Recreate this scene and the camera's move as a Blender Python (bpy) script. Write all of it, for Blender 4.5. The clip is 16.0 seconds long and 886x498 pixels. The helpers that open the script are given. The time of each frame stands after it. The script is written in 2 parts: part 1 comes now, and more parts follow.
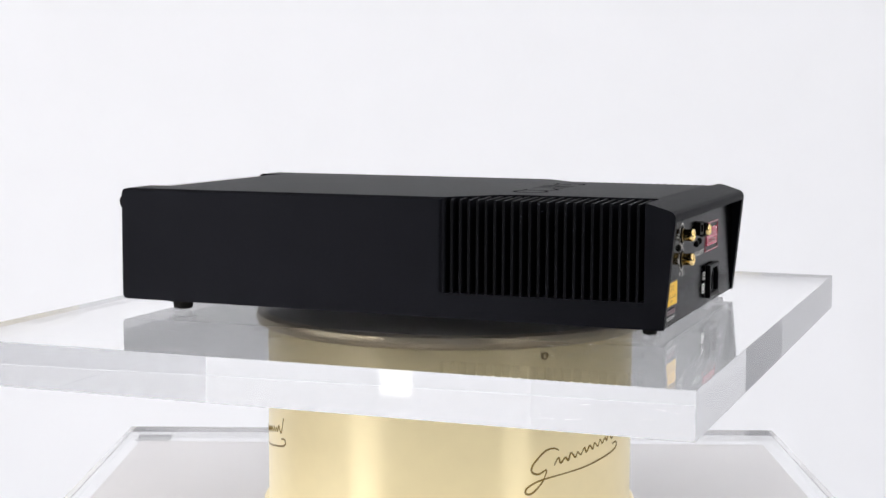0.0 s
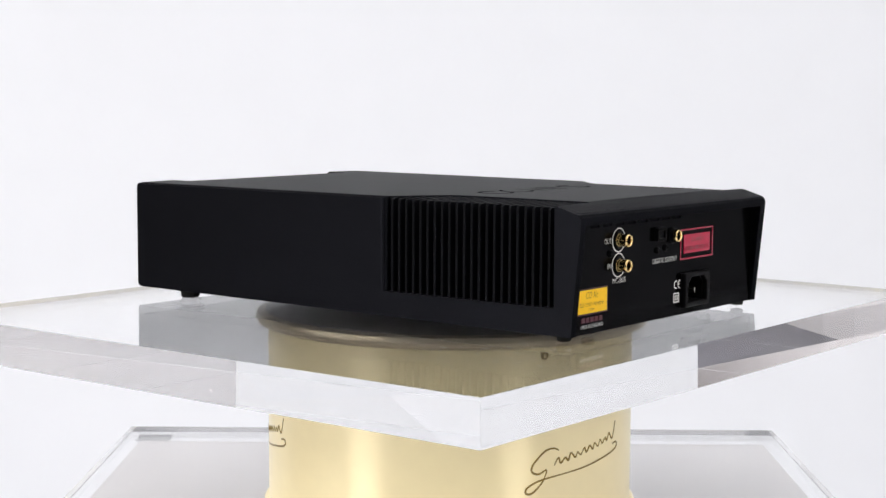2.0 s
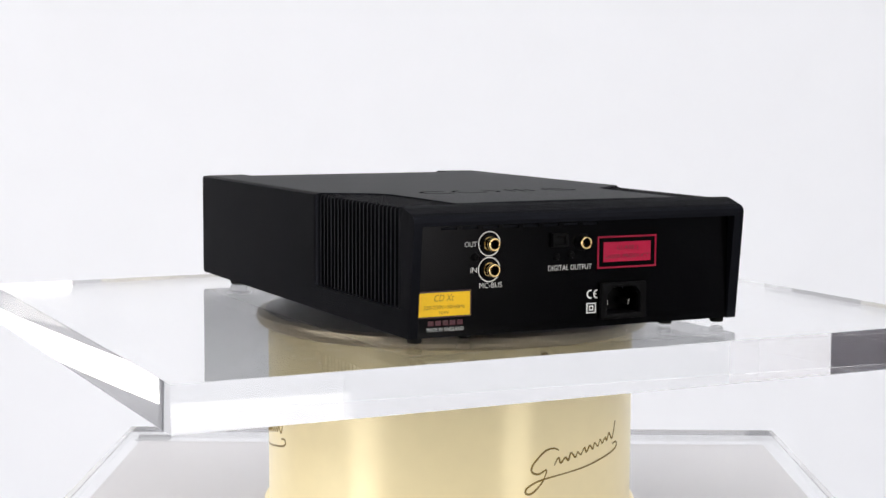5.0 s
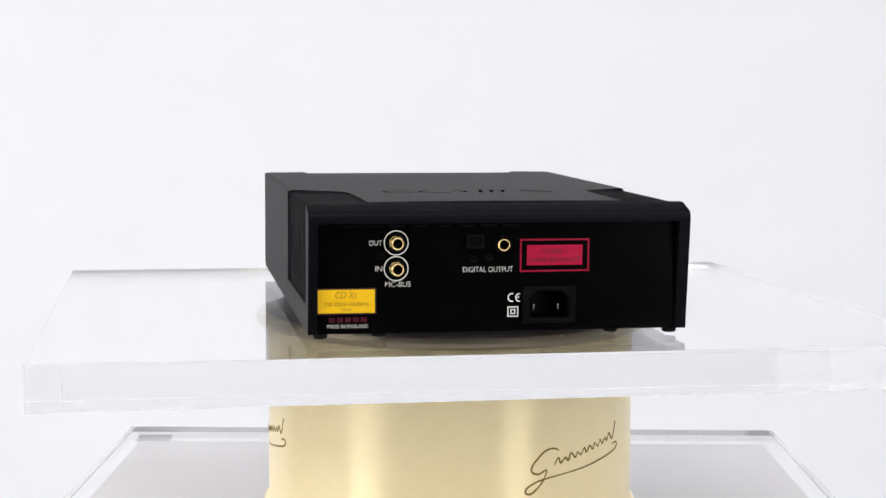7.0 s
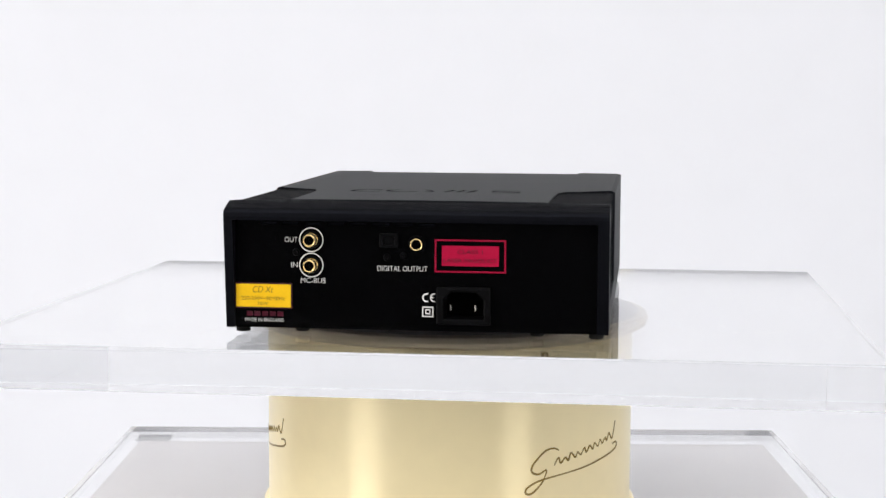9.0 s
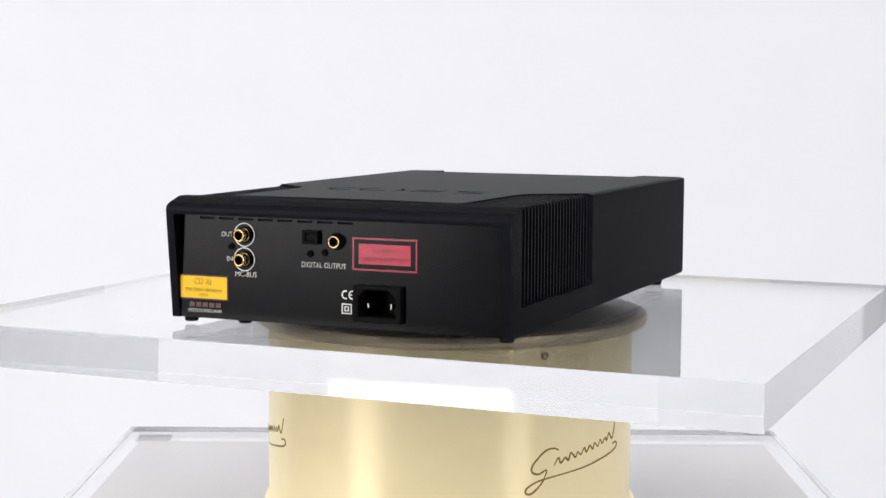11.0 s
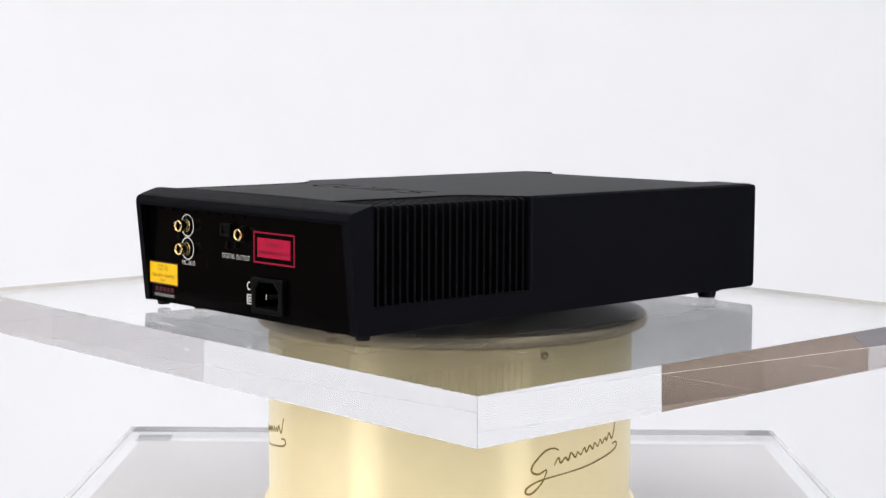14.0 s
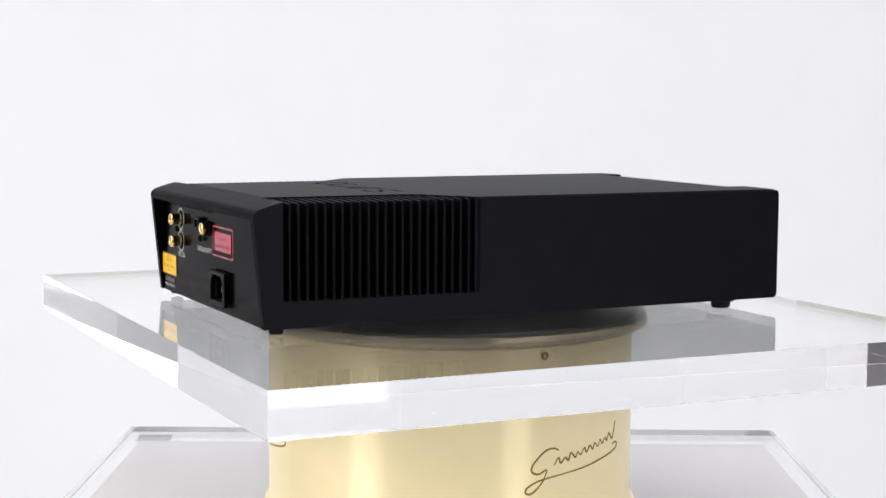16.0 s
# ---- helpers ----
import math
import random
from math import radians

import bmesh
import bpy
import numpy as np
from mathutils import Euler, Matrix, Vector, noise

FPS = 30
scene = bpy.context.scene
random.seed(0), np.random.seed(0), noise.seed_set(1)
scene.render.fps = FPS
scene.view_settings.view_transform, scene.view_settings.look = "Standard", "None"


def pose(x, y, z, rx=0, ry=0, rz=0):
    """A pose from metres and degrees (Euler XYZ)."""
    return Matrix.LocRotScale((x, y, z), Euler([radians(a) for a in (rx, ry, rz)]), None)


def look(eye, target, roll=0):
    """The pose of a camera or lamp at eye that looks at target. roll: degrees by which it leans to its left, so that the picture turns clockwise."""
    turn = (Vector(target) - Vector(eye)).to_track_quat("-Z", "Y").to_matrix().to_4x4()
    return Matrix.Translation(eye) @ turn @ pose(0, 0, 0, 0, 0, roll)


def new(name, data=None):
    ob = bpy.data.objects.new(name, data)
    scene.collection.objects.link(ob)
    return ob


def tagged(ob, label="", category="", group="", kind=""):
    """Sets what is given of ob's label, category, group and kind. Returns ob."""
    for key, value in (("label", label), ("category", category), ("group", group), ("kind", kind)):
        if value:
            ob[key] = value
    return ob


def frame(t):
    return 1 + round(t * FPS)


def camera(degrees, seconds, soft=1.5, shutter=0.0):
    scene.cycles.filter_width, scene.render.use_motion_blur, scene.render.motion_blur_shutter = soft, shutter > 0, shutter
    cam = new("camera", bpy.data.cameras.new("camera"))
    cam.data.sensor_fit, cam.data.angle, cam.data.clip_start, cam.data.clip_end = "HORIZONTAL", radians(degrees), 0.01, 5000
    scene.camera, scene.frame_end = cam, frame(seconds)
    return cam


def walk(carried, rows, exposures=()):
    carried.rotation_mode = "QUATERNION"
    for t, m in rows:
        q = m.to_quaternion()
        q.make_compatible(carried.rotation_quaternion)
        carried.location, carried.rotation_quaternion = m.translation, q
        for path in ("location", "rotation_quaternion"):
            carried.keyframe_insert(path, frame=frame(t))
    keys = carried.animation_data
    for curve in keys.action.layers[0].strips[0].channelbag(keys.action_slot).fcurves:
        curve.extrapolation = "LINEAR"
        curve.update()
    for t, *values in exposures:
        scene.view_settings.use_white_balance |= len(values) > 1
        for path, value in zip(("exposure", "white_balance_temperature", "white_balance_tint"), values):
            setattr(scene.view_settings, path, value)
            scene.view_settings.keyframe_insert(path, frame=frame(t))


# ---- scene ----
TOP = 1.10          # height of the acrylic slab's top over the floor
cam = camera(30.84, 16.0, soft=1.5)
EYE = pose(0, -1.0282, TOP + 0.1341, 0, 0, 0.328) @ pose(0, 0, 0, 84.373) @ pose(0, 0, 0, 0, 0, 0.286)
walk(cam, [(0, EYE), (16.0, EYE)])

# ---- light ----
world = bpy.data.worlds.new("world")
scene.world = world
world.use_nodes = True
world.node_tree.nodes["Background"].inputs["Color"].default_value = (0.8, 0.85, 1.0, 1)
world.node_tree.nodes["Background"].inputs["Strength"].default_value = 0.1
scene.view_settings.exposure = 0.0
scene.cycles.max_bounces = scene.cycles.glossy_bounces = scene.cycles.transmission_bounces = 14


def area_lamp(name, eye, target, width, height, watts, colour):
    data = bpy.data.lights.new(name, "AREA")
    data.shape, data.size, data.size_y, data.energy, data.color = "RECTANGLE", width, height, watts, colour
    ob = new(name, data)
    ob.matrix_world = look(eye, target)
    return ob


area_lamp("ceiling_softlight", (0.2, -0.9, 3.1), (0.2, -0.9, 0), 5.4, 3.6, 63.5, (0.952, 0.965, 0.985))
# added fill lamp, brightens the unseen west end that the slab reflects
area_lamp("far_fill_lamp", (-5.6, -0.7, 3.1), (-5.6, -0.7, 0), 3.6, 3.0, 150, (0.985, 0.965, 0.965))
area_lamp("softbox_lamp_left", (-2.063, -1.583, 1.58), (0, 0, 1.1), 0.84, 1.5, 26, (1.0, 0.955, 0.88))
area_lamp("softbox_lamp_right", (1.706, -1.962, 1.58), (0, 0, 1.1), 0.76, 1.5, 19.5, (1.0, 0.955, 0.88))


# ---- materials ----
def material(name, colour, rough=0.5, metal=0.0, vary=0.0, scale=20.0, bump=0.0, bump_scale=400.0, spec=0.5, coat=0.0,
             rough_vary=0.0, edge=1.0):
    """A procedural surface: colour and roughness wander by a large and a fine noise, relief by a third."""
    m = bpy.data.materials.new(name)
    m.use_nodes = True
    nt = m.node_tree
    b = nt.nodes["Principled BSDF"]
    b.inputs["Base Color"].default_value = (*colour, 1)
    b.inputs["Roughness"].default_value = rough
    b.inputs["Metallic"].default_value = metal
    b.inputs["Specular IOR Level"].default_value = spec
    b.inputs["Coat Weight"].default_value = coat
    b.inputs["Coat Roughness"].default_value = 0.08
    co = nt.nodes.new("ShaderNodeTexCoord")
    b.inputs["Specular Tint"].default_value = (edge, edge, edge, 1)

    def wander(sc, detail):
        n = nt.nodes.new("ShaderNodeTexNoise")
        n.inputs["Scale"].default_value, n.inputs["Detail"].default_value = sc, detail
        nt.links.new(co.outputs["Object"], n.inputs["Vector"])
        return n.outputs["Fac"]

    if vary:
        both = nt.nodes.new("ShaderNodeMath")
        both.operation = "ADD"
        nt.links.new(wander(scale, 3), both.inputs[0])
        nt.links.new(wander(scale * 9, 4), both.inputs[1])
        ramp = nt.nodes.new("ShaderNodeMapRange")
        ramp.inputs["From Min"].default_value, ramp.inputs["From Max"].default_value = 0.6, 1.4
        ramp.inputs["To Min"].default_value, ramp.inputs["To Max"].default_value = 1 - vary, 1 + vary
        nt.links.new(both.outputs[0], ramp.inputs["Value"])
        mix = nt.nodes.new("ShaderNodeVectorMath")
        mix.operation = "SCALE"
        mix.inputs[0].default_value = colour
        nt.links.new(ramp.outputs[0], mix.inputs["Scale"])
        nt.links.new(mix.outputs[0], b.inputs["Base Color"])
    if rough_vary:
        rr = nt.nodes.new("ShaderNodeMapRange")
        rr.inputs["From Min"].default_value, rr.inputs["From Max"].default_value = 0.3, 0.7
        rr.inputs["To Min"].default_value, rr.inputs["To Max"].default_value = max(0, rough - rough_vary), rough + rough_vary
        nt.links.new(wander(scale * 2, 5), rr.inputs["Value"])
        nt.links.new(rr.outputs[0], b.inputs["Roughness"])
    if bump:
        bp = nt.nodes.new("ShaderNodeBump")
        bp.inputs["Strength"].default_value, bp.inputs["Distance"].default_value = bump, 0.0005
        nt.links.new(wander(bump_scale, 3), bp.inputs["Height"])
        nt.links.new(bp.outputs[0], b.inputs["Normal"])
    return m


def glass(name, tint, ior=1.49, rough=0.0):
    m = bpy.data.materials.new(name)
    m.use_nodes = True
    b = m.node_tree.nodes["Principled BSDF"]
    b.inputs["Base Color"].default_value = (*tint, 1)
    b.inputs["Transmission Weight"].default_value = 1
    b.inputs["IOR"].default_value = ior
    b.inputs["Roughness"].default_value = rough
    return m


POWDER = material("black_powder_coat", (0.0080, 0.0085, 0.0112), 0.38, 0.75, vary=0.1, scale=60, bump=0.22, bump_scale=2600, spec=0.085, edge=0.38)
FIN_BLACK = material("black_anodised_fin", (0.0050, 0.0052, 0.0068), 0.45, vary=0.1, scale=80, spec=0.03)
PANEL = material("black_panel_paint", (0.0090, 0.0090, 0.0100), 0.17, 0.86, vary=0.08, scale=60, bump=0.04, bump_scale=1800, spec=0.1, edge=0.5)
PIT = material("black_plastic", (0.0035, 0.0035, 0.0040), 0.4, vary=0.2, spec=0.05)
SLATE = material("slate_grey_reflect", (0.11, 0.11, 0.135), 0.45, vary=0.4, scale=0.8)
FASCIA = material("smoked_fascia", (0.03, 0.03, 0.033), 0.06, vary=0.1, spec=0.9)
RUBBER = material("black_rubber", (0.006, 0.006, 0.006), 0.7, vary=0.3, scale=200, spec=0.2)
GOLD_PLATE = material("gold_plate", (0.80, 0.61, 0.29), 0.12, 1.0, vary=0.08, scale=300)
DULL_GOLD = material("dull_gold_sleeve", (0.42, 0.31, 0.13), 0.2, 1.0, vary=0.12, scale=300)
STEEL = material("nickel_pin", (0.7, 0.68, 0.62), 0.25, 1.0, vary=0.1, scale=300)
WHITE_INK = material("white_ink", (0.78, 0.78, 0.76), 0.5, vary=0.06, scale=900)
YELLOW = material("yellow_label", (0.95, 0.575, 0.008), 0.4, vary=0.05, scale=120, spec=0.3)
LABEL_INK = material("label_ink", (0.27, 0.14, 0.008), 0.5, vary=0.1, scale=600)
RED = material("red_label", (0.44, 0.006, 0.045), 0.25, vary=0.07, scale=120, spec=0.35, coat=0.1)
RED_INK = material("red_print", (0.32, 0.006, 0.034), 0.25, vary=0.1, scale=600, spec=0.35, coat=0.1)
CRIMSON = material("faded_crimson_print", (0.058, 0.0016, 0.011), 0.3, vary=0.3, scale=500)
DARK_RED = material("dark_red_print", (0.035, 0.0018, 0.008), 0.4, vary=0.15, scale=600)
ACRYLIC = glass("clear_acrylic", (0.985, 0.99, 0.992))
ARRIS = glass("sanded_acrylic_arris", (0.985, 0.99, 0.992), rough=0.25)
SCRATCH = material("scratched_acrylic", (0.75, 0.74, 0.7), 0.5, vary=0.2, scale=500)
BRASS = material("satin_brass", (0.98, 0.85, 0.52), 0.34, 0.12, vary=0.025, scale=9, rough_vary=0.03)
brass_nodes = BRASS.node_tree.nodes      # turned on a lathe: highlights stretch along the drum's axis
brass_tangent = brass_nodes.new("ShaderNodeTangent")
brass_tangent.direction_type, brass_tangent.axis = "RADIAL", "Z"
BRASS.node_tree.links.new(brass_tangent.outputs["Tangent"], brass_nodes["Principled BSDF"].inputs["Tangent"])
brass_nodes["Principled BSDF"].inputs["Anisotropic"].default_value = 0.9
brass_nodes["Principled BSDF"].inputs["Anisotropic Rotation"].default_value = 0.25
BRASS_TOP = material("turned_brass", (0.6, 0.52, 0.38), 0.4, 0.8, vary=0.14, scale=16, rough_vary=0.1)
# dark colour for the shade that the player throws on the platter
SHADE_DISC = material("dark_platter_shade", (0.15, 0.14, 0.137), 0.35, vary=0.3, scale=40, bump=0.2, bump_scale=500)
ENGRAVED = material("engraved_line", (0.26, 0.175, 0.035), 0.45, 0.6, vary=0.15, scale=300)
GREY_TOP = material("grey_laminate", (0.66, 0.62, 0.615), 0.5, vary=0.1, scale=5)
PLINTH = material("white_plinth_paint", (0.75, 0.75, 0.75), 0.6, vary=0.03, scale=4)
TAPE = material("grey_tape", (0.2, 0.2, 0.22), 0.6, vary=0.1, scale=90)
BACKDROP = material("white_backdrop", (0.85, 0.862, 0.9), 0.9, vary=0.012, scale=1.2, spec=0.1)
WALL = material("white_wall_paint", (0.78, 0.77, 0.79), 0.8, vary=0.03, scale=2)
# the darkness of the unlit room behind the camera, put into the wall colour
WALL_UNLIT = material("wall_darkened_as_unlit", (0.07, 0.07, 0.08), 0.8, vary=0.06, scale=2)
WALL_SIDE = material("side_wall_paint", (0.84, 0.83, 0.85), 0.8, vary=0.04, scale=2)
CEILING = material("ceiling_paint", (0.82, 0.82, 0.81), 0.9, vary=0.02, scale=2)
# one brown twice: darkened for the lit floor, lightened for the dimmer walls
BROWN_DIMMED = material("brown_dimmed_floor", (0.185, 0.138, 0.105), 0.5, vary=0.12, scale=0.7)
BROWN_LIFTED = material("brown_lifted_panel", (0.37, 0.28, 0.215), 0.5, vary=0.12, scale=0.7)


# ---- mesh tools ----
def box(bm, x0, y0, z0, x1, y1, z1):
    v = [bm.verts.new(p) for p in ((x0, y0, z0), (x1, y0, z0), (x1, y1, z0), (x0, y1, z0), (x0, y0, z1), (x1, y0, z1), (x1, y1, z1), (x0, y1, z1))]
    for f in ((3, 2, 1, 0), (4, 5, 6, 7), (0, 1, 5, 4), (1, 2, 6, 5), (2, 3, 7, 6), (3, 0, 4, 7)):
        bm.faces.new([v[i] for i in f])
    return bm


def block(x0, y0, z0, x1, y1, z1, bevel=0.0, segments=2):
    bm = box(bmesh.new(), x0, y0, z0, x1, y1, z1)
    if bevel:
        bmesh.ops.bevel(bm, geom=bm.edges[:], offset=bevel, segments=segments, profile=0.5, affect="EDGES")
    return bm


def prism(points, axis, a, b):
    """Extrudes a polygon along an axis: 'x' takes (y, z), 'y' takes (x, z), 'z' takes (x, y)."""
    bm = bmesh.new()

    def put(p, d):
        return {"x": (d, p[0], p[1]), "y": (p[0], d, p[1]), "z": (p[0], p[1], d)}[axis]
    lo, hi = [bm.verts.new(put(p, a)) for p in points], [bm.verts.new(put(p, b)) for p in points]
    n = len(points)
    bm.faces.new(lo[::-1])
    bm.faces.new(hi)
    for i in range(n):
        bm.faces.new((lo[i], lo[(i + 1) % n], hi[(i + 1) % n], hi[i]))
    bmesh.ops.recalc_face_normals(bm, faces=bm.faces[:])
    return bm


def lathe(profile, steps=96):
    """A solid of revolution round z from (radius, z) pairs."""
    bm = bmesh.new()
    rings = []
    for r, z in profile:
        if r < 1e-6:
            rings.append([bm.verts.new((0, 0, z))])
        else:
            rings.append([bm.verts.new((r * math.cos(2 * math.pi * k / steps), r * math.sin(2 * math.pi * k / steps), z)) for k in range(steps)])
    for a, b in zip(rings, rings[1:]):
        for k in range(steps):
            j = (k + 1) % steps
            if len(a) == 1 and len(b) > 1:
                bm.faces.new((a[0], b[j], b[k]))
            elif len(b) == 1 and len(a) > 1:
                bm.faces.new((a[k], a[j], b[0]))
            elif len(a) > 1:
                bm.faces.new((a[k], a[j], b[j], b[k]))
    bmesh.ops.recalc_face_normals(bm, faces=bm.faces[:])
    return bm


def tube(path, radius, flat=1.0, sides=6, up=(0, 0, 1)):
    """A swept stroke along a list of points; flat squeezes it along up."""
    bm = bmesh.new()
    pts = [Vector(p) for p in path]
    rings = []
    for i, p in enumerate(pts):
        d = (pts[min(i + 1, len(pts) - 1)] - pts[max(i - 1, 0)]).normalized()
        u = Vector(up(p) if callable(up) else up)
        s = d.cross(u).normalized()
        n = s.cross(d).normalized()
        r = radius(i / (len(pts) - 1)) if callable(radius) else radius
        rings.append([bm.verts.new(p + s * r * math.cos(2 * math.pi * k / sides) + n * r * flat * math.sin(2 * math.pi * k / sides)) for k in range(sides)])
    for a, b in zip(rings, rings[1:]):
        for k in range(sides):
            bm.faces.new((a[k], a[(k + 1) % sides], b[(k + 1) % sides], b[k]))
    bm.faces.new(rings[0][::-1])
    bm.faces.new(rings[-1])
    bmesh.ops.recalc_face_normals(bm, faces=bm.faces[:])
    return bm


def smooth_path(points, n=12):
    """A smooth line through the given points."""
    out = []
    P = [points[0], *points, points[-1]]
    for i in range(1, len(P) - 2):
        for k in range(n):
            t = k / n
            out.append(tuple(0.5 * (2 * b + (c - a) * t + (2 * a - 5 * b + 4 * c - d) * t * t + (3 * b - a - 3 * c + d) * t ** 3)
                             for a, b, c, d in zip(P[i - 1], P[i], P[i + 1], P[i + 2])))
    return out + [tuple(points[-1])]


def mesh_of(name, bm, mat, smooth=False, crease=35):
    me = bpy.data.meshes.new(name)
    bm.to_mesh(me)
    bm.free()
    me.materials.append(mat)
    if smooth:
        me.shade_smooth()
        me.set_sharp_from_angle(angle=radians(crease))
    return me


def part(name, bm, mat, parent=None, label="", smooth=False, m=None, crease=35):
    ob = new(name, mesh_of(name, bm, mat, smooth, crease))
    ob.parent = parent
    if m is not None:
        ob.matrix_basis = m
    if label:
        tagged(ob, label)
    return ob


def carve(bm, cutters, bevel, late=()):
    """Cuts the cutters out of bm and rounds the edges that remain; returns a new bmesh."""
    body = new("blank", bpy.data.meshes.new("blank"))
    bm.to_mesh(body.data)
    bm.free()
    tools = []
    for k, c in enumerate([*cutters, *late]):
        if k == len(cutters):
            bev = body.modifiers.new("edge", "BEVEL")
            bev.width, bev.segments, bev.limit_method, bev.angle_limit = bevel, 2, "ANGLE", radians(20)
        o = new("tool", bpy.data.meshes.new("tool"))
        c.to_mesh(o.data)
        c.free()
        mod = body.modifiers.new("cut", "BOOLEAN")
        mod.operation, mod.object, mod.solver = "DIFFERENCE", o, "EXACT"
        tools.append(o)
    if not late and bevel:
        bev = body.modifiers.new("edge", "BEVEL")
        bev.width, bev.segments, bev.limit_method, bev.angle_limit = bevel, 2, "ANGLE", radians(20)
    bpy.context.view_layer.update()
    me = bpy.data.meshes.new_from_object(body.evaluated_get(bpy.context.evaluated_depsgraph_get()))
    out = bmesh.new()
    out.from_mesh(me)
    for o in (*tools, body):
        bpy.data.objects.remove(o)
    bpy.data.meshes.remove(me)
    return out


# ---- room ----
def setting(name, bm, mat, label, category):
    return tagged(part(name, bm, mat), label, category, kind="structure")


XL, XR, YB, YF, HIGH = -9.0, 3.4, 1.75, -3.2, 3.3
setting("wall_back", block(XL, YB, 0, XR, YB + 0.15, HIGH), WALL, "white painted wall closing the studio", "wall")
setting("wall_front_west", block(XL, YF - 0.15, 0, -2.2, YF, HIGH), WALL, "white painted wall beside the dark one", "wall")
setting("wall_front_east", block(2.2, YF - 0.15, 0, XR, YF, HIGH), WALL, "white painted wall beside the dark one", "wall")
# unseen; its dark colour stands in for lack of light there
setting("wall_front", block(-2.2, YF - 0.15, 0, 2.2, YF, HIGH), WALL_UNLIT, "unseen wall facing the backdrop, darkened to stand for the unlit room", "wall")
setting("wall_west", block(XL - 0.15, YF, 0, XL, YB, HIGH), WALL, "white painted end wall of the studio", "wall")
setting("wall_east", block(XR, YF, 0, XR + 0.15, YB, HIGH), WALL_SIDE, "off-white painted side wall of the studio", "wall")
setting("ceiling", block(XL, YF, HIGH, XR, YB, HIGH + 0.12), CEILING, "plain white studio ceiling", "ceiling")
setting("floor", block(XL, YF, -0.1, XR, YB, 0.002), BROWN_DIMMED, "plain brown studio floor, darkened in colour to offset the overhead light", "floor")
# unseen floor areas, added to give the slab's edges dark and pale reflections
setting("reflect_floor_slate", block(XL, YF, 0.002, -5.6, -1.0, 0.0042), SLATE, "unseen slate grey floor area added for the slab's reflections", "floor")
setting("reflect_floor_white", block(-5.6, YF, 0.002, XR, -1.5, 0.0042), WALL, "unseen white floor area along the front wall added for the slab's reflections", "floor")
# unseen brown panels for the slab's reflections, lightened in colour to match the floor
setting("brown_panel_west", block(XL, -1.35, 0.002, XL + 0.012, YB - 0.012, HIGH - 0.2), BROWN_LIFTED, "unseen brown panel on the end wall, lightened in colour for missing light", "wall")
setting("brown_panel_back", block(XL + 0.012, YB - 0.012, 0.002, -4.58, YB, HIGH - 0.2), BROWN_LIFTED, "unseen brown panel on the back wall, lightened in colour for missing light", "wall")
# unseen slate panels, added only as dark tones for the slab's edges to reflect
setting("reflect_panel_back", block(-4.58, YB - 0.012, 0.002, -3.38, YB, HIGH - 0.2), SLATE, "unseen slate grey panel beside the backdrop added for the slab's reflections", "wall")
setting("reflect_panel_east", block(XR - 0.012, YF, 0.0042, XR, -1.7, HIGH - 0.2), SLATE, "unseen slate grey panel in the room's corner added for the slab's reflections", "wall")
sweep = [(-2.9, 0.0085), (1.35, 0.012), (1.5, 0.03), (1.6, 0.1), (1.64, 0.25), (1.65, 0.5), (1.65, 3.0), (1.66, 3.0), (1.66, 0.25), (1.62, 0.09), (1.51, 0.015), (1.35, 0.0046), (-2.9, 0.0046)]
tagged(part("backdrop", prism(sweep, "x", -3.2, 3.3), BACKDROP), "smooth white seamless studio backdrop", "backdrop", kind="structure")

# ---- plinth and display stand ----
plinth = tagged(new("plinth"), "white square plinth with a grey laminate top", "plinth")
part("body", block(-0.244, -0.252, 0.009, 0.244, 0.217, TOP - 0.167, 0.002), PLINTH, plinth)
part("top", block(-0.247, -0.255, TOP - 0.167, 0.247, 0.222, TOP - 0.1632, 0.001), GREY_TOP, plinth, "pale grey laminate top")

plate = tagged(part("base_plate", block(-0.2592, -0.26, -0.025, 0.2598, 0.2525, 0, 0.0003, 1), ACRYLIC), "clear acrylic base plate lying on the plinth", "plate")
plate.location = (0, 0, TOP - 0.138)
plate.visible_shadow = False
part("tape", block(-0.2504, 0.224, -0.0262, -0.224, 0.244, -0.0252), TAPE, plate, "dark grey tape under the corner")

pedestal = tagged(new("pedestal"), "satin brass drum pedestal with engraved script marks", "pedestal")
pedestal.location = (-0.001, 0, TOP - 0.1378)
RAD = 0.1168
part("drum", lathe([(0, 0.001), (RAD, 0.001), (RAD, 0.1035), (RAD - 0.0005, 0.104), (0, 0.104)], 160), BRASS, pedestal, smooth=True)
part("foot_ring", lathe([(RAD - 0.001, 0), (0.1192, 0), (0.1198, 0.0012), (0.1198, 0.0105), (0.1186, 0.012), (RAD - 0.001, 0.012)], 160), BRASS, pedestal, smooth=True)


def on_drum(angle, z, lift=0.0):
    a = radians(angle)
    return ((RAD + lift) * math.sin(a), -(RAD + lift) * math.cos(a), z)


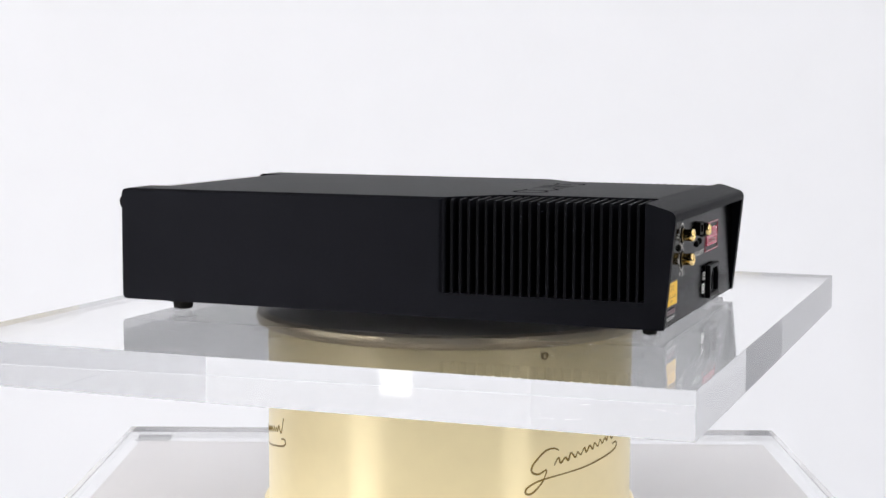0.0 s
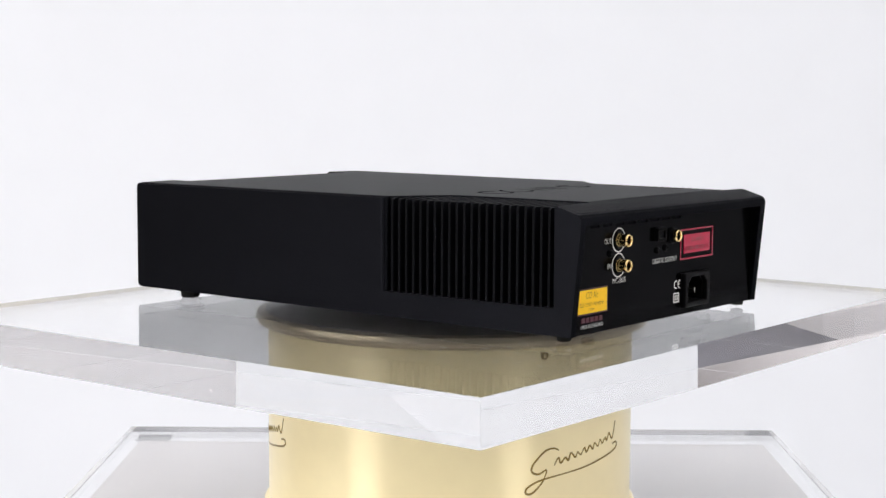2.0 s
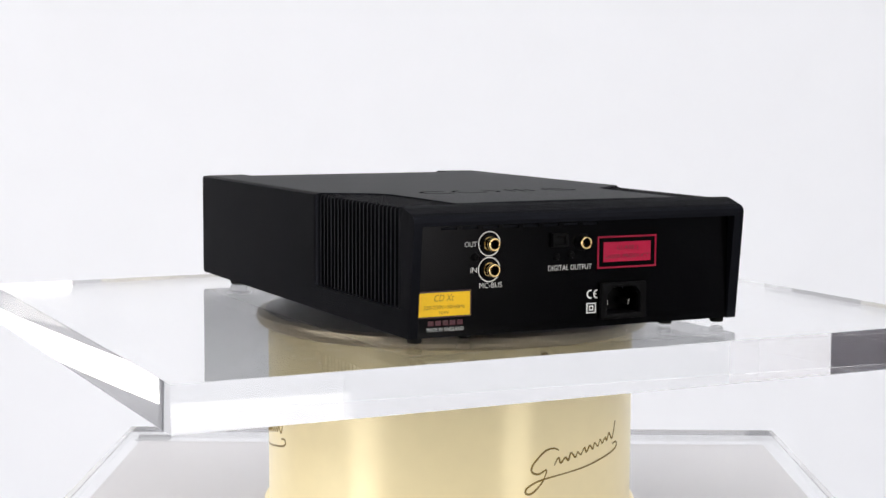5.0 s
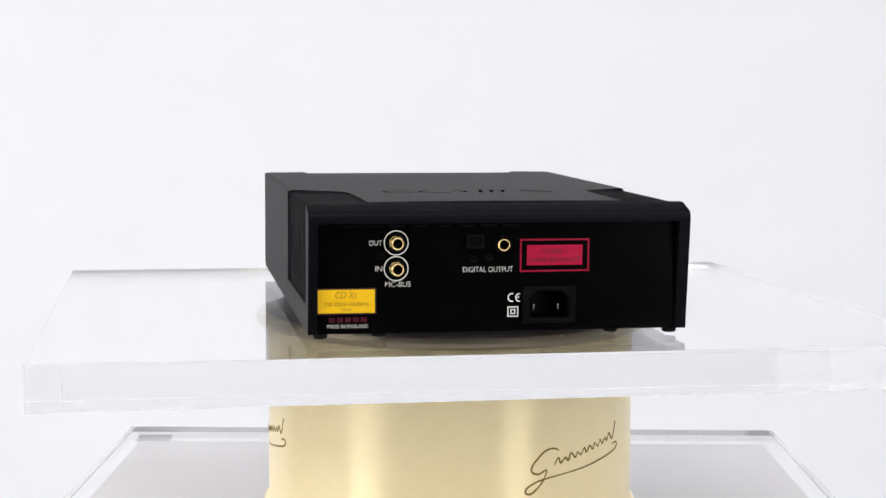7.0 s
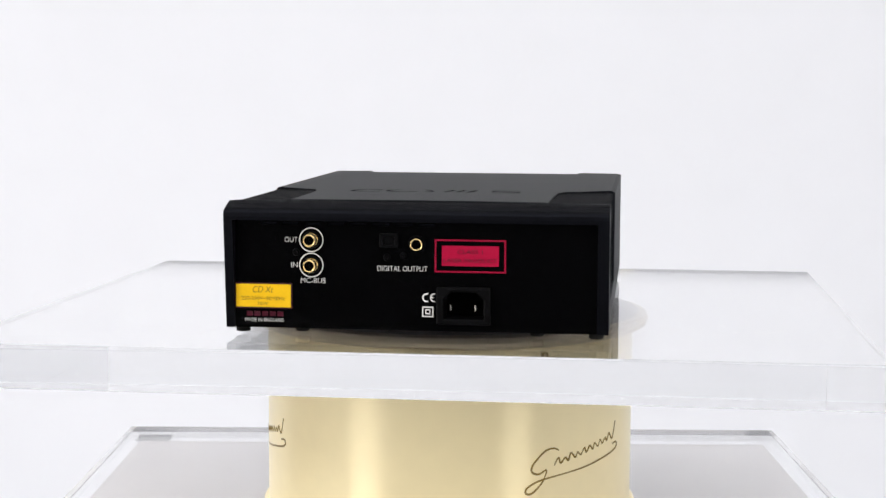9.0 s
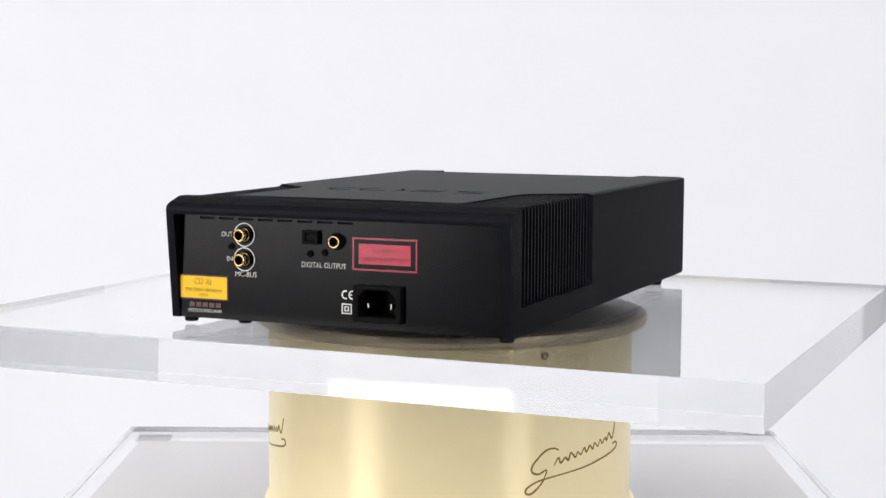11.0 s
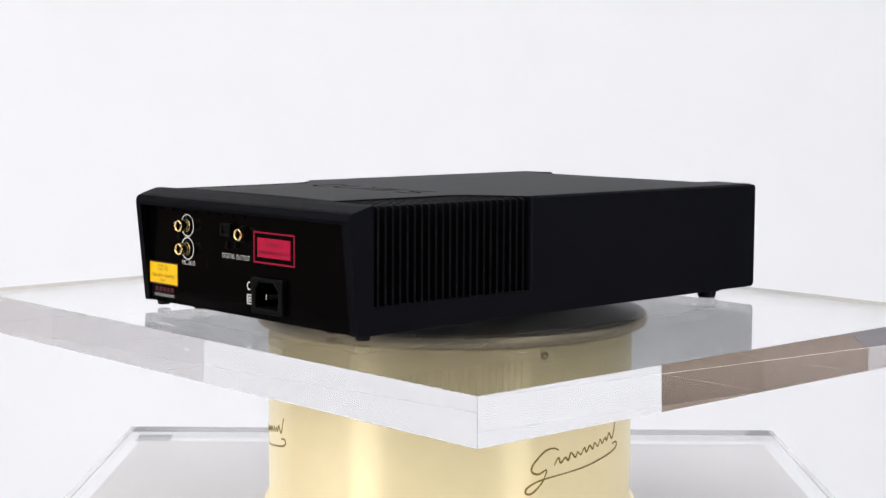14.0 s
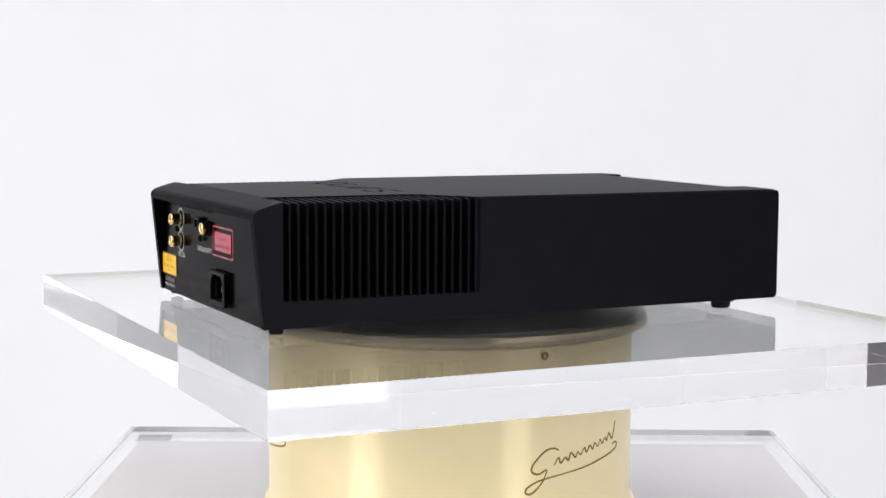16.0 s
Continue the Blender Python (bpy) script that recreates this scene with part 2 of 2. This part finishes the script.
def flourish(centre):
    """A plain cursive flourish: an open loop, a run of waves, a tall stroke and a long underline."""
    sweep_line = [(-8.5, 0.0615), (-10.5, 0.063), (-13.5, 0.0615), (-17, 0.055), (-17.6, 0.0505), (-15.5, 0.0485), (-12.8, 0.0505), (-13.2, 0.047),
                  (-14.5, 0.0425), (-17.5, 0.0375), (-19.4, 0.0378), (-19, 0.041), (-15, 0.0445), (-8, 0.0465), (2, 0.0485),
                  (12, 0.0515), (17.5, 0.0535), (19.5, 0.0558), (18.8, 0.058), (16.5, 0.0575)]
    ripple = [(-10 + 1.28 * k + 0.25 * math.sin(2.3 * k), 0.0527 + 0.00046 * k + (0.0030 + 0.0008 * math.sin(1.7 * k) if k % 2 else 0)) for k in range(20)] + [(16.2, 0.0612), (18.2, 0.0712)]
    for line in (sweep_line, ripple):
        pts = [on_drum(centre + a, z) for a, z in smooth_path(line, 8)]
        part("engraved_mark", tube(pts, lambda s: 0.00042 + 0.00022 * abs(math.sin(9 * s)), 0.5, 6, up=lambda p: (p.x, p.y, 0)), ENGRAVED, pedestal, "dark engraved flourish")


for centre in (42.0, -79.0, 162.0):
    flourish(centre)
screw = part("set_screw", lathe([(0.0012, 0.0008), (0.0022, 0.0008), (0.0024, 0), (0.0024, -0.002), (0.0012, -0.002), (0.0012, 0.0008)], 24), ENGRAVED, pedestal,
             "small dark set screw", True)
SCREW_ANGLE, SCREW_Z = 28.2, 0.098
screw.matrix_basis = Matrix.Translation(on_drum(SCREW_ANGLE, SCREW_Z)) @ pose(0, 0, 0, 0, 0, SCREW_ANGLE) @ pose(0, 0, 0, 90)

platter = tagged(part("turntable_platter", lathe([(0, 0), (0.1215, 0), (0.1245, 0.0014), (0.1258, 0.0042), (0.1248, 0.0072), (0.1215, 0.0082), (0, 0.0082)], 160), BRASS_TOP, smooth=True),
                 "round turned brass platter with an added dark shade disc under the slab", "turntable")
# added disc, its dark colour deepens the shade under the player
part("mat", lathe([(0, 0.0089), (0.1185, 0.0089), (0.1192, 0.0086), (0.1192, 0.008), (0, 0.008)], 160), SHADE_DISC, platter, "thin dark disc standing in for the player's shade", True)

# ---- rotating acrylic slab ----
slab = tagged(part("acrylic_slab", block(-0.2505, -0.2105, -0.024, 0.2465, 0.2105, 0, 0.00009, 1), ACRYLIC), "thick clear acrylic slab with fine surface scratches", "display slab")
slab.data.materials.append(ARRIS)      # the edges are broken by a narrow sanded chamfer
for poly in slab.data.polygons:
    if max(abs(c) for c in poly.normal) < 0.9:
        poly.material_index = 1
rng = random.Random(4)


def scratch(points, width):
    part("scratch", tube(smooth_path(points, 6), width, 0.25, 5), SCRATCH, slab)


def arc(cx, cy, r, a0, a1, squeeze=1.0, n=7):
    return [(cx + r * math.cos(radians(a0 + (a1 - a0) * k / n)), cy + squeeze * r * math.sin(radians(a0 + (a1 - a0) * k / n)), 0.0) for k in range(n + 1)]


# swirls and short nicks on the slab's top
for cx, cy, r, a0, a1, w in ((0.192, -0.122, 0.016, -60, 120, 0.00022), (0.176, -0.128, 0.03, 200, 275, 0.0002), (0.15, -0.135, 0.02, 30, 110, 0.00025),
                             (0.165, -0.16, 0.05, 60, 84, 0.0002), (0.234, -0.145, 0.09, 170, 178, 0.0002), (0.12, -0.128, 0.018, 150, 230, 0.00025),
                             (-0.13, -0.15, 0.02, 20, 120, 0.00022), (-0.16, -0.14, 0.03, 250, 300, 0.0002), (-0.1, -0.165, 0.014, 80, 200, 0.00022),
                             (-0.19, -0.06, 0.05, 10, 30, 0.0002), (0.205, 0.03, 0.06, 150, 166, 0.0002), (-0.02, -0.178, 0.03, 60, 130, 0.0002),
                             (0.05, -0.185, 0.05, 250, 275, 0.00018), (-0.22, -0.12, 0.04, 300, 330, 0.00018)):
    half = (a1 - a0) * 0.32
    scratch(arc(cx, cy, r, a0, a0 + half), w * 0.4)
    scratch(arc(cx, cy, r * 1.02, a1 - half * 0.8, a1), w * 0.3)
for x, y in ((0.1354, -0.197), (0.2381, -0.0263), (-0.2392, 0.0645)):
    part("nick", lathe([(0, 0.00015), (0.0005, 0.0001), (0.0006, 0), (0, -0.0001)], 12), SCRATCH, slab, m=pose(x, y, 0))
for k in range(110):
    cx, cy, spread = ((0.14, -0.125, 0.028), (-0.13, -0.14, 0.03), (0.0, -0.17, 0.05), (0.0, 0.0, 0.12))[min(k // 30, 3)]
    x, y = rng.gauss(cx, spread), rng.gauss(cy, spread * 0.7)
    if abs(x) > 0.24 or abs(y) > 0.2:
        continue
    d, n = rng.gauss(20, 60), rng.uniform(0.0015, 0.007)
    scratch([(x, y, 0), (x + n * 0.5 * math.cos(radians(d)), y + n * 0.5 * math.sin(radians(d)), 0),
             (x + n * math.cos(radians(d + 14)), y + n * math.sin(radians(d + 14)), 0)], rng.uniform(0.00007, 0.00016))

# ---- disc player ----
player = tagged(new("disc_player"), "black powder-coated compact disc player with side heatsink grilles", "disc player")
BOT, LID, SIDE, BACK = 0.0036, 0.0736, 0.1075, -0.1618
BOT_FRONT = 0.0052
outline = [(0.1738, BOT_FRONT), (0.1757, BOT_FRONT + 0.0006), (0.1767, BOT_FRONT + 0.0017), (0.177, BOT_FRONT + 0.0034), (0.177, 0.0702), (0.1766, 0.0718), (0.1756, 0.0730), (0.1738, LID), (-0.1500, LID), (-0.1530, LID - 0.0004), (-0.1560, LID - 0.0012), (-0.1640, 0.0700), (-0.1663, 0.0691), (-0.1679, 0.0676), (-0.1685, 0.0655), (-0.1625, BOT)]
FIN_FRONT, FIN_REAR, FIN_LOW = -0.035, -0.1515, 0.0187


def pocket(s):
    lip = [(0.1035 + 0.004 * math.cos(radians(a)), FIN_FRONT + 0.004 - 0.004 * math.sin(radians(a))) for a in range(0, 91, 15)]
    ring = [(0.111, FIN_FRONT + 0.004), *lip, (0.1025, FIN_FRONT - 0.0008), (0.0768, -0.058), (0.0735, -0.07), (0.0728, -0.105), (0.0728, FIN_REAR), (0.111, FIN_REAR)]
    return prism([(s * x, y) for x, y in ring], "z", FIN_LOW, 0.09)


cut_back = prism([(-0.21, -0.02), (-0.21, 0.0635), (-0.1608, 0.0635), (-0.1608, -0.02)], "x", -0.1024, 0.1011)
cut_front = prism([(0.147, 0.08), (0.147, LID + 0.0009), (0.179, 0.0724), (0.19, 0.08)], "x", -0.0785, 0.0765)
CROWN = 0.0006
shell = prism(outline, "x", -SIDE, SIDE)
for k in (-0.105, -0.07, -0.035, 0, 0.035, 0.07, 0.105):
    bmesh.ops.bisect_plane(shell, geom=shell.verts[:] + shell.edges[:] + shell.faces[:], plane_co=(k, 0, 0), plane_no=(1, 0, 0))
for v in shell.verts:
    if v.co.z > LID - 1e-5:      # the lid is slightly crowned
        v.co.z += CROWN * (1 - (v.co.x / SIDE) ** 2) - (0.0012 if abs(v.co.x) > 0.107 else 0)
Y0 = -0.066
STROKES = (arc(-0.042, Y0, 0.010, 40, 320), arc(-0.0205, Y0, 0.010, 100, 330), [(-0.008, Y0 + 0.010, 0), (-0.002, Y0 - 0.001, 0), (-0.006, Y0 - 0.010, 0)],
           [(0.006, Y0 - 0.010, 0), (0.009, Y0 + 0.010, 0)], [(0.013, Y0 - 0.010, 0), (0.016, Y0 + 0.010, 0)], [(0.020, Y0 - 0.010, 0), (0.023, Y0 + 0.010, 0)],
           [(0.05, Y0 + 0.009, 0), (0.037, Y0 + 0.008, 0), (0.034, Y0 + 0.002, 0), (0.05, Y0 - 0.003, 0), (0.046, Y0 - 0.0095, 0), (0.034, Y0 - 0.009, 0)])


def groove(line):
    """A sunk stroke of the mark on the lid."""
    return tube([(x, y, LID + 0.0004) for x, y, _ in smooth_path(line, 3)], 0.0015, 1.4, 4)


def taper(bm):
    """The case is a little narrower at the back than at the front."""
    for v in bm.verts:
        v.co.x = -0.0018 + v.co.x * (1 - 0.023 * (0.177 - v.co.y) / 0.346)
    return bm


HOLE = (0.0104, 0.0080, 0.0395, 0.0280)
cut_inlet = block(HOLE[0], -0.2, HOLE[1], HOLE[2], BACK + 0.0155, HOLE[3])
slots = [block(-0.088 + k * 0.0125, -0.166, 0.0608, -0.0785 + k * 0.0125, -0.158, 0.0622) for k in range(8)]
part("case", taper(carve(shell, [cut_back, cut_front, pocket(1), pocket(-1)], 0.0016, [cut_inlet] + [groove(l) for l in STROKES])), POWDER, player)
part("front_window", prism([(0.1540, LID + 0.00035), (0.1762, 0.0727), (0.1762, 0.0721), (0.1540, LID - 0.0004)], "x", -0.0785, 0.0695), FASCIA, player, "glossy smoked strip on the sloped front edge")
part("button", lathe([(0, 0.0074), (0.0036, 0.0072), (0.0044, 0.0064), (0.0046, -0.001), (0, -0.001)], 24), PIT, player, "round black front button", True, pose(-0.0965, 0.177, 0.0645, -90))

# heatsink fins, alike on both sides
def fin_mesh(s, reach):
    tip = 0.1062
    bm = prism([(s * reach, FIN_LOW - 0.0005), (s * tip, FIN_LOW - 0.0005), (s * tip, 0.0712), (s * max(reach + 0.0005, tip - 0.0010), 0.0723), (s * reach, 0.0732)], "y", -0.00075, 0.00075)
    return mesh_of("fin", bm, FIN_BLACK)


long_fin = {s: fin_mesh(s, 0.0725) for s in (1, -1)}
FINS = 22
for k in range(FINS):
    y = FIN_REAR + 0.0042 + k * (FIN_FRONT - FIN_REAR - 0.0078) / (FINS - 1)
    for s in (1, -1):
        # the pocket narrows towards the front
        ob = new("fin", fin_mesh(s, 0.0725 + (y + 0.0625) / 0.0265 * 0.032) if y > -0.0625 else long_fin[s])
        ob.parent, ob.location = player, (-0.0018 - s * 0.0001, y, 0)
        ob.scale = (1 - 0.023 * (0.177 - y) / 0.346, 1, 1)

for x, y in ((-0.0995, -0.1535), (0.0965, -0.1535), (-0.067, -0.148), (0.064, -0.148), (-0.0945, 0.143), (0.0935, 0.143)):
    h = BOT_FRONT if y > 0 else BOT + 0.0004
    part("foot", lathe([(0, -0.0008), (0.0052, -0.0008), (0.006, 0.0002), (0.0062, 0.003), (0.0085, 0.0036), (0.009, h), (0, h)], 32) if y > 0 else
         lathe([(0, 0.0004), (0.0034, 0.0004), (0.004, 0.001), (0.004, h), (0, h)], 32), RUBBER, player, "black rubber foot", True, pose(x, y, 0))

# back panel and its fittings
panel = part("back_panel", carve(block(-0.1017, BACK, BOT + 0.0002, 0.0969, BACK + 0.0009, 0.0634), [block(HOLE[0], -0.2, HOLE[1], HOLE[2], 0, HOLE[3])] + slots, 0), PANEL, player, "satin black back panel")
FACE = BACK - 0.0003


def lettering(text, x0, x1, z, high, mat, parent, lean=0.0, y=FACE):
    """Flat print between x0 and x1, centred on the height z."""
    cu = bpy.data.curves.new("print", "FONT")
    cu.body, cu.shear, cu.resolution_u = text, lean, 3
    cu.offset = -0.009
    tmp = new("blank", cu)
    bpy.context.view_layer.update()
    me = bpy.data.meshes.new_from_object(tmp.evaluated_get(bpy.context.evaluated_depsgraph_get()))
    bpy.data.objects.remove(tmp)
    co = np.array([v.co[:] for v in me.vertices])
    lo, hi = co.min(0), co.max(0)
    for v in me.vertices:
        v.co = (x0 + (v.co.x - lo[0]) / (hi[0] - lo[0]) * (x1 - x0), y, z - high / 2 + (v.co.y - lo[1]) / (hi[1] - lo[1]) * high)
    me.materials.append(mat)
    ob = new("printed_word", me)
    ob.parent = parent
    return ob


def ring_flat(r0, r1, x, z, mat, parent, name, a0=0, a1=360, n=48, y=FACE):
    bm = bmesh.new()
    pts = [(math.cos(radians(a0 + (a1 - a0) * k / n)), math.sin(radians(a0 + (a1 - a0) * k / n))) for k in range(n + 1)]
    inner, outer = [[bm.verts.new((x + r * c, y, z + r * s)) for c, s in pts] for r in (r0, r1)]
    for k in range(n):
        bm.faces.new((inner[k], inner[k + 1], outer[k + 1], outer[k]))
    return part(name, bm, mat, parent)


def frame_flat(x0, z0, x1, z1, w, mat, parent, name, y=FACE):
    bm = bmesh.new()
    for a in ((x0, z0, x1, z0 + w), (x0, z1 - w, x1, z1), (x0, z0 + w, x0 + w, z1 - w), (x1 - w, z0 + w, x1, z1 - w)):
        box(bm, a[0], y, a[1], a[2], y + 0.0003, a[3])
    return part(name, bm, mat, parent)


lettering("OUT", -0.0740, -0.0668, 0.0527, 0.0028, WHITE_INK, panel)
lettering("IN", -0.0704, -0.0668, 0.0388, 0.0028, WHITE_INK, panel)
lettering("MC-BUS", -0.0651, -0.0513, 0.0303, 0.0029, WHITE_INK, panel)
lettering("DIGITAL OUTPUT", -0.0226, 0.0050, 0.0377, 0.0029, WHITE_INK, panel)
lettering("MADE IN ENGLAND", -0.0963, -0.0744, 0.0080, 0.0020, WHITE_INK, panel)

# red rating mark above the origin line, as plain bars
for k in range(5):
    part("printed_bar", block(-0.0955 + k * 0.0043, FACE, 0.0101, -0.0922 + k * 0.0043, FACE + 0.0003, 0.0127), CRIMSON, panel)

# conformity mark from plain arcs, and the double square of double insulation
ring_flat(0.0017, 0.0025, 0.0046, 0.0221, WHITE_INK, panel, "printed_arc", 70, 290, 20)
ring_flat(0.0017, 0.0025, 0.0088, 0.0221, WHITE_INK, panel, "printed_arc", 80, 280, 20)
part("printed_bar", block(0.0067, FACE, 0.0218, 0.0086, FACE + 0.0003, 0.0225), WHITE_INK, panel)
frame_flat(0.0021, 0.0114, 0.0083, 0.0172, 0.0007, WHITE_INK, panel, "printed_square")
frame_flat(0.0038, 0.0129, 0.0066, 0.0157, 0.0006, WHITE_INK, panel, "printed_square")

rating = part("rating_label", block(-0.1014, FACE - 0.0001, 0.0151, -0.0707, FACE + 0.0003, 0.0278), YELLOW, panel, "yellow rating label with dark red border")
frame_flat(-0.1022, 0.0143, -0.0699, 0.0286, 0.0008, DARK_RED, rating, "border")
LY = FACE - 0.0003
lettering("CD Xt", -0.0920, -0.0804, 0.0249, 0.0035, LABEL_INK, rating, 0.25, LY)
lettering("220-230V~50/60Hz", -0.0983, -0.0740, 0.0200, 0.0020, LABEL_INK, rating, 0, LY)
lettering("10W", -0.0890, -0.0834, 0.0171, 0.0018, LABEL_INK, rating, 0, LY)

warning = part("laser_label", block(0.0127, FACE - 0.0001, 0.0396, 0.0438, FACE + 0.0003, 0.0507), RED, panel, "crimson laser warning label with outlined border")
frame_flat(0.0088, 0.0360, 0.0477, 0.0541, 0.0010, RED_INK, warning, "border")
lettering("CLASS 1", 0.0213, 0.0350, 0.0474, 0.0022, DARK_RED, warning, 0, LY)
lettering("LASER PRODUCT", 0.0137, 0.0428, 0.0426, 0.0022, DARK_RED, warning, 0, LY)


def phono_socket(x, z, ring, back=0.0):
    """A panel socket: gold sleeve with a rolled lip, or a black sleeve with a gold lip where it stands without a printed ring."""
    m = pose(x, BACK + back, z, 90)
    lip = [(0.0024, 0.0072), (0.0024, 0.0086), (0.0025, 0.0091), (0.0028, 0.0095), (0.0031, 0.0096), (0.0035, 0.0093), (0.0037, 0.0087), (0.0037, 0.0072)]
    if ring:
        s = part("phono_socket", lathe([(0.0025, 0.0006), (0.0025, 0.0074), (0.0034, 0.0074), (0.0034, 0.0034), (0.0041, 0.0030), (0.0041, 0.0006), (0.0025, 0.0006)], 40), DULL_GOLD, panel,
                 "gold-plated phono socket", True, m)
    else:
        s = part("phono_socket", lathe([(0.0025, 0.0006), (0.0025, 0.0074), (0.0040, 0.0074), (0.0042, 0.0070), (0.0042, 0.0006), (0.0025, 0.0006)], 40), PIT, panel,
                 "black phono socket with a gold lip", True, m)
    part("lip", lathe([*lip, lip[0]], 40), GOLD_PLATE, s, "bright gold-plated lip", True)
    part("washer", lathe([(0.0035, 0.0010 + back), (0.0046, 0.0010 + back), (0.0048, 0.0006 + back), (0.0048, back), (0.0035, back)], 36), PIT, s, "", True)
    part("insulator", lathe([(0.0011, 0.0052), (0.0022, 0.0050), (0.00235, 0.0046), (0.00235, 0.0006), (0.0011, 0.0006), (0.0011, 0.0052)], 28), PIT, s, "", True)
    if ring:
        ring_flat(0.0062, 0.0068, x, z, WHITE_INK, panel, "printed_ring")


phono_socket(-0.0592, 0.0527, True, 0.0022)
phono_socket(-0.0592, 0.0388, True, 0.0022)
phono_socket(-0.0008, 0.0513, False, 0.0045)
optical = part("optical_port", carve(block(-0.0212, BACK - 0.003, 0.0492, -0.0112, BACK + 0.0004, 0.0569), [block(-0.0192, BACK - 0.01, 0.0508, -0.0132, BACK - 0.0012, 0.0553)], 0.0004), PIT, panel,
               "square optical output port")
part("shutter", block(-0.0190, BACK - 0.002, 0.0510, -0.0134, BACK - 0.0012, 0.0551, 0.0003), PIT, optical)
for x, z in ((-0.0173, 0.0438), (-0.0083, 0.0448), (-0.0675, 0.0458)):
    part("screw", lathe([(0, 0.001), (0.0006, 0.0008), (0.0009, 0.0014), (0.0015, 0.0014), (0.0021, 0.0004), (0.0021, -0.0003), (0, -0.0003)], 20), PIT, panel, "black panel screw", True,
         pose(x, BACK, z, 90))

# mains inlet with two pins
hole = [(0.0140, 0.0108), (0.0358, 0.0108), (0.0358, 0.0215), (0.0318, 0.0256), (0.0180, 0.0256), (0.0140, 0.0215)]
inlet = part("mains_inlet", carve(block(0.0102, BACK - 0.0035, 0.0078, 0.0397, BACK - 0.0002, 0.0282), [prism(hole, "y", BACK - 0.02, BACK + 0.02)], 0.0008), PIT, panel, "black moulded mains inlet")
part("liner", carve(block(HOLE[0] + 0.0001, BACK + 0.0001, HOLE[1] + 0.0001, HOLE[2] - 0.0001, BACK + 0.0153, HOLE[3] - 0.0001), [prism(hole, "y", BACK - 0.02, BACK + 0.0145)], 0), PIT, inlet)
for x in (0.0172, 0.0311):
    part("pin", block(x - 0.0005, BACK + 0.002, 0.0148, x + 0.0005, BACK + 0.0146, 0.0180, 0.0003), STEEL, inlet, "bright metal contact pin")

# ---- the turning of platter, slab and player ----
TURN = [(0, 69.83), (0.5, 65.37), (1, 60.9), (1.5, 56.49), (2, 52.24), (2.5, 47.94), (3, 43.69), (3.5, 39.47), (4, 35.16), (6.5, 14.21), (7, 10.03), (7.5, 5.94), (8, 1.78), (8.5, -2.33), (9, -6.46), (11.5, -26.86), (12, -30.97), (12.5, -35.06), (13, -39.22), (13.5, -43.28), (14, -47.43), (14.5, -51.59), (15, -55.76), (15.5, -59.94), (16, -64.36)]


def motions():
    for thing, z in ((platter, TOP - 0.034), (slab, TOP - 0.001), (player, TOP)):
        walk(thing, [(t, pose(0, 0, z, 0, 0, a)) for t, a in TURN])


motions()
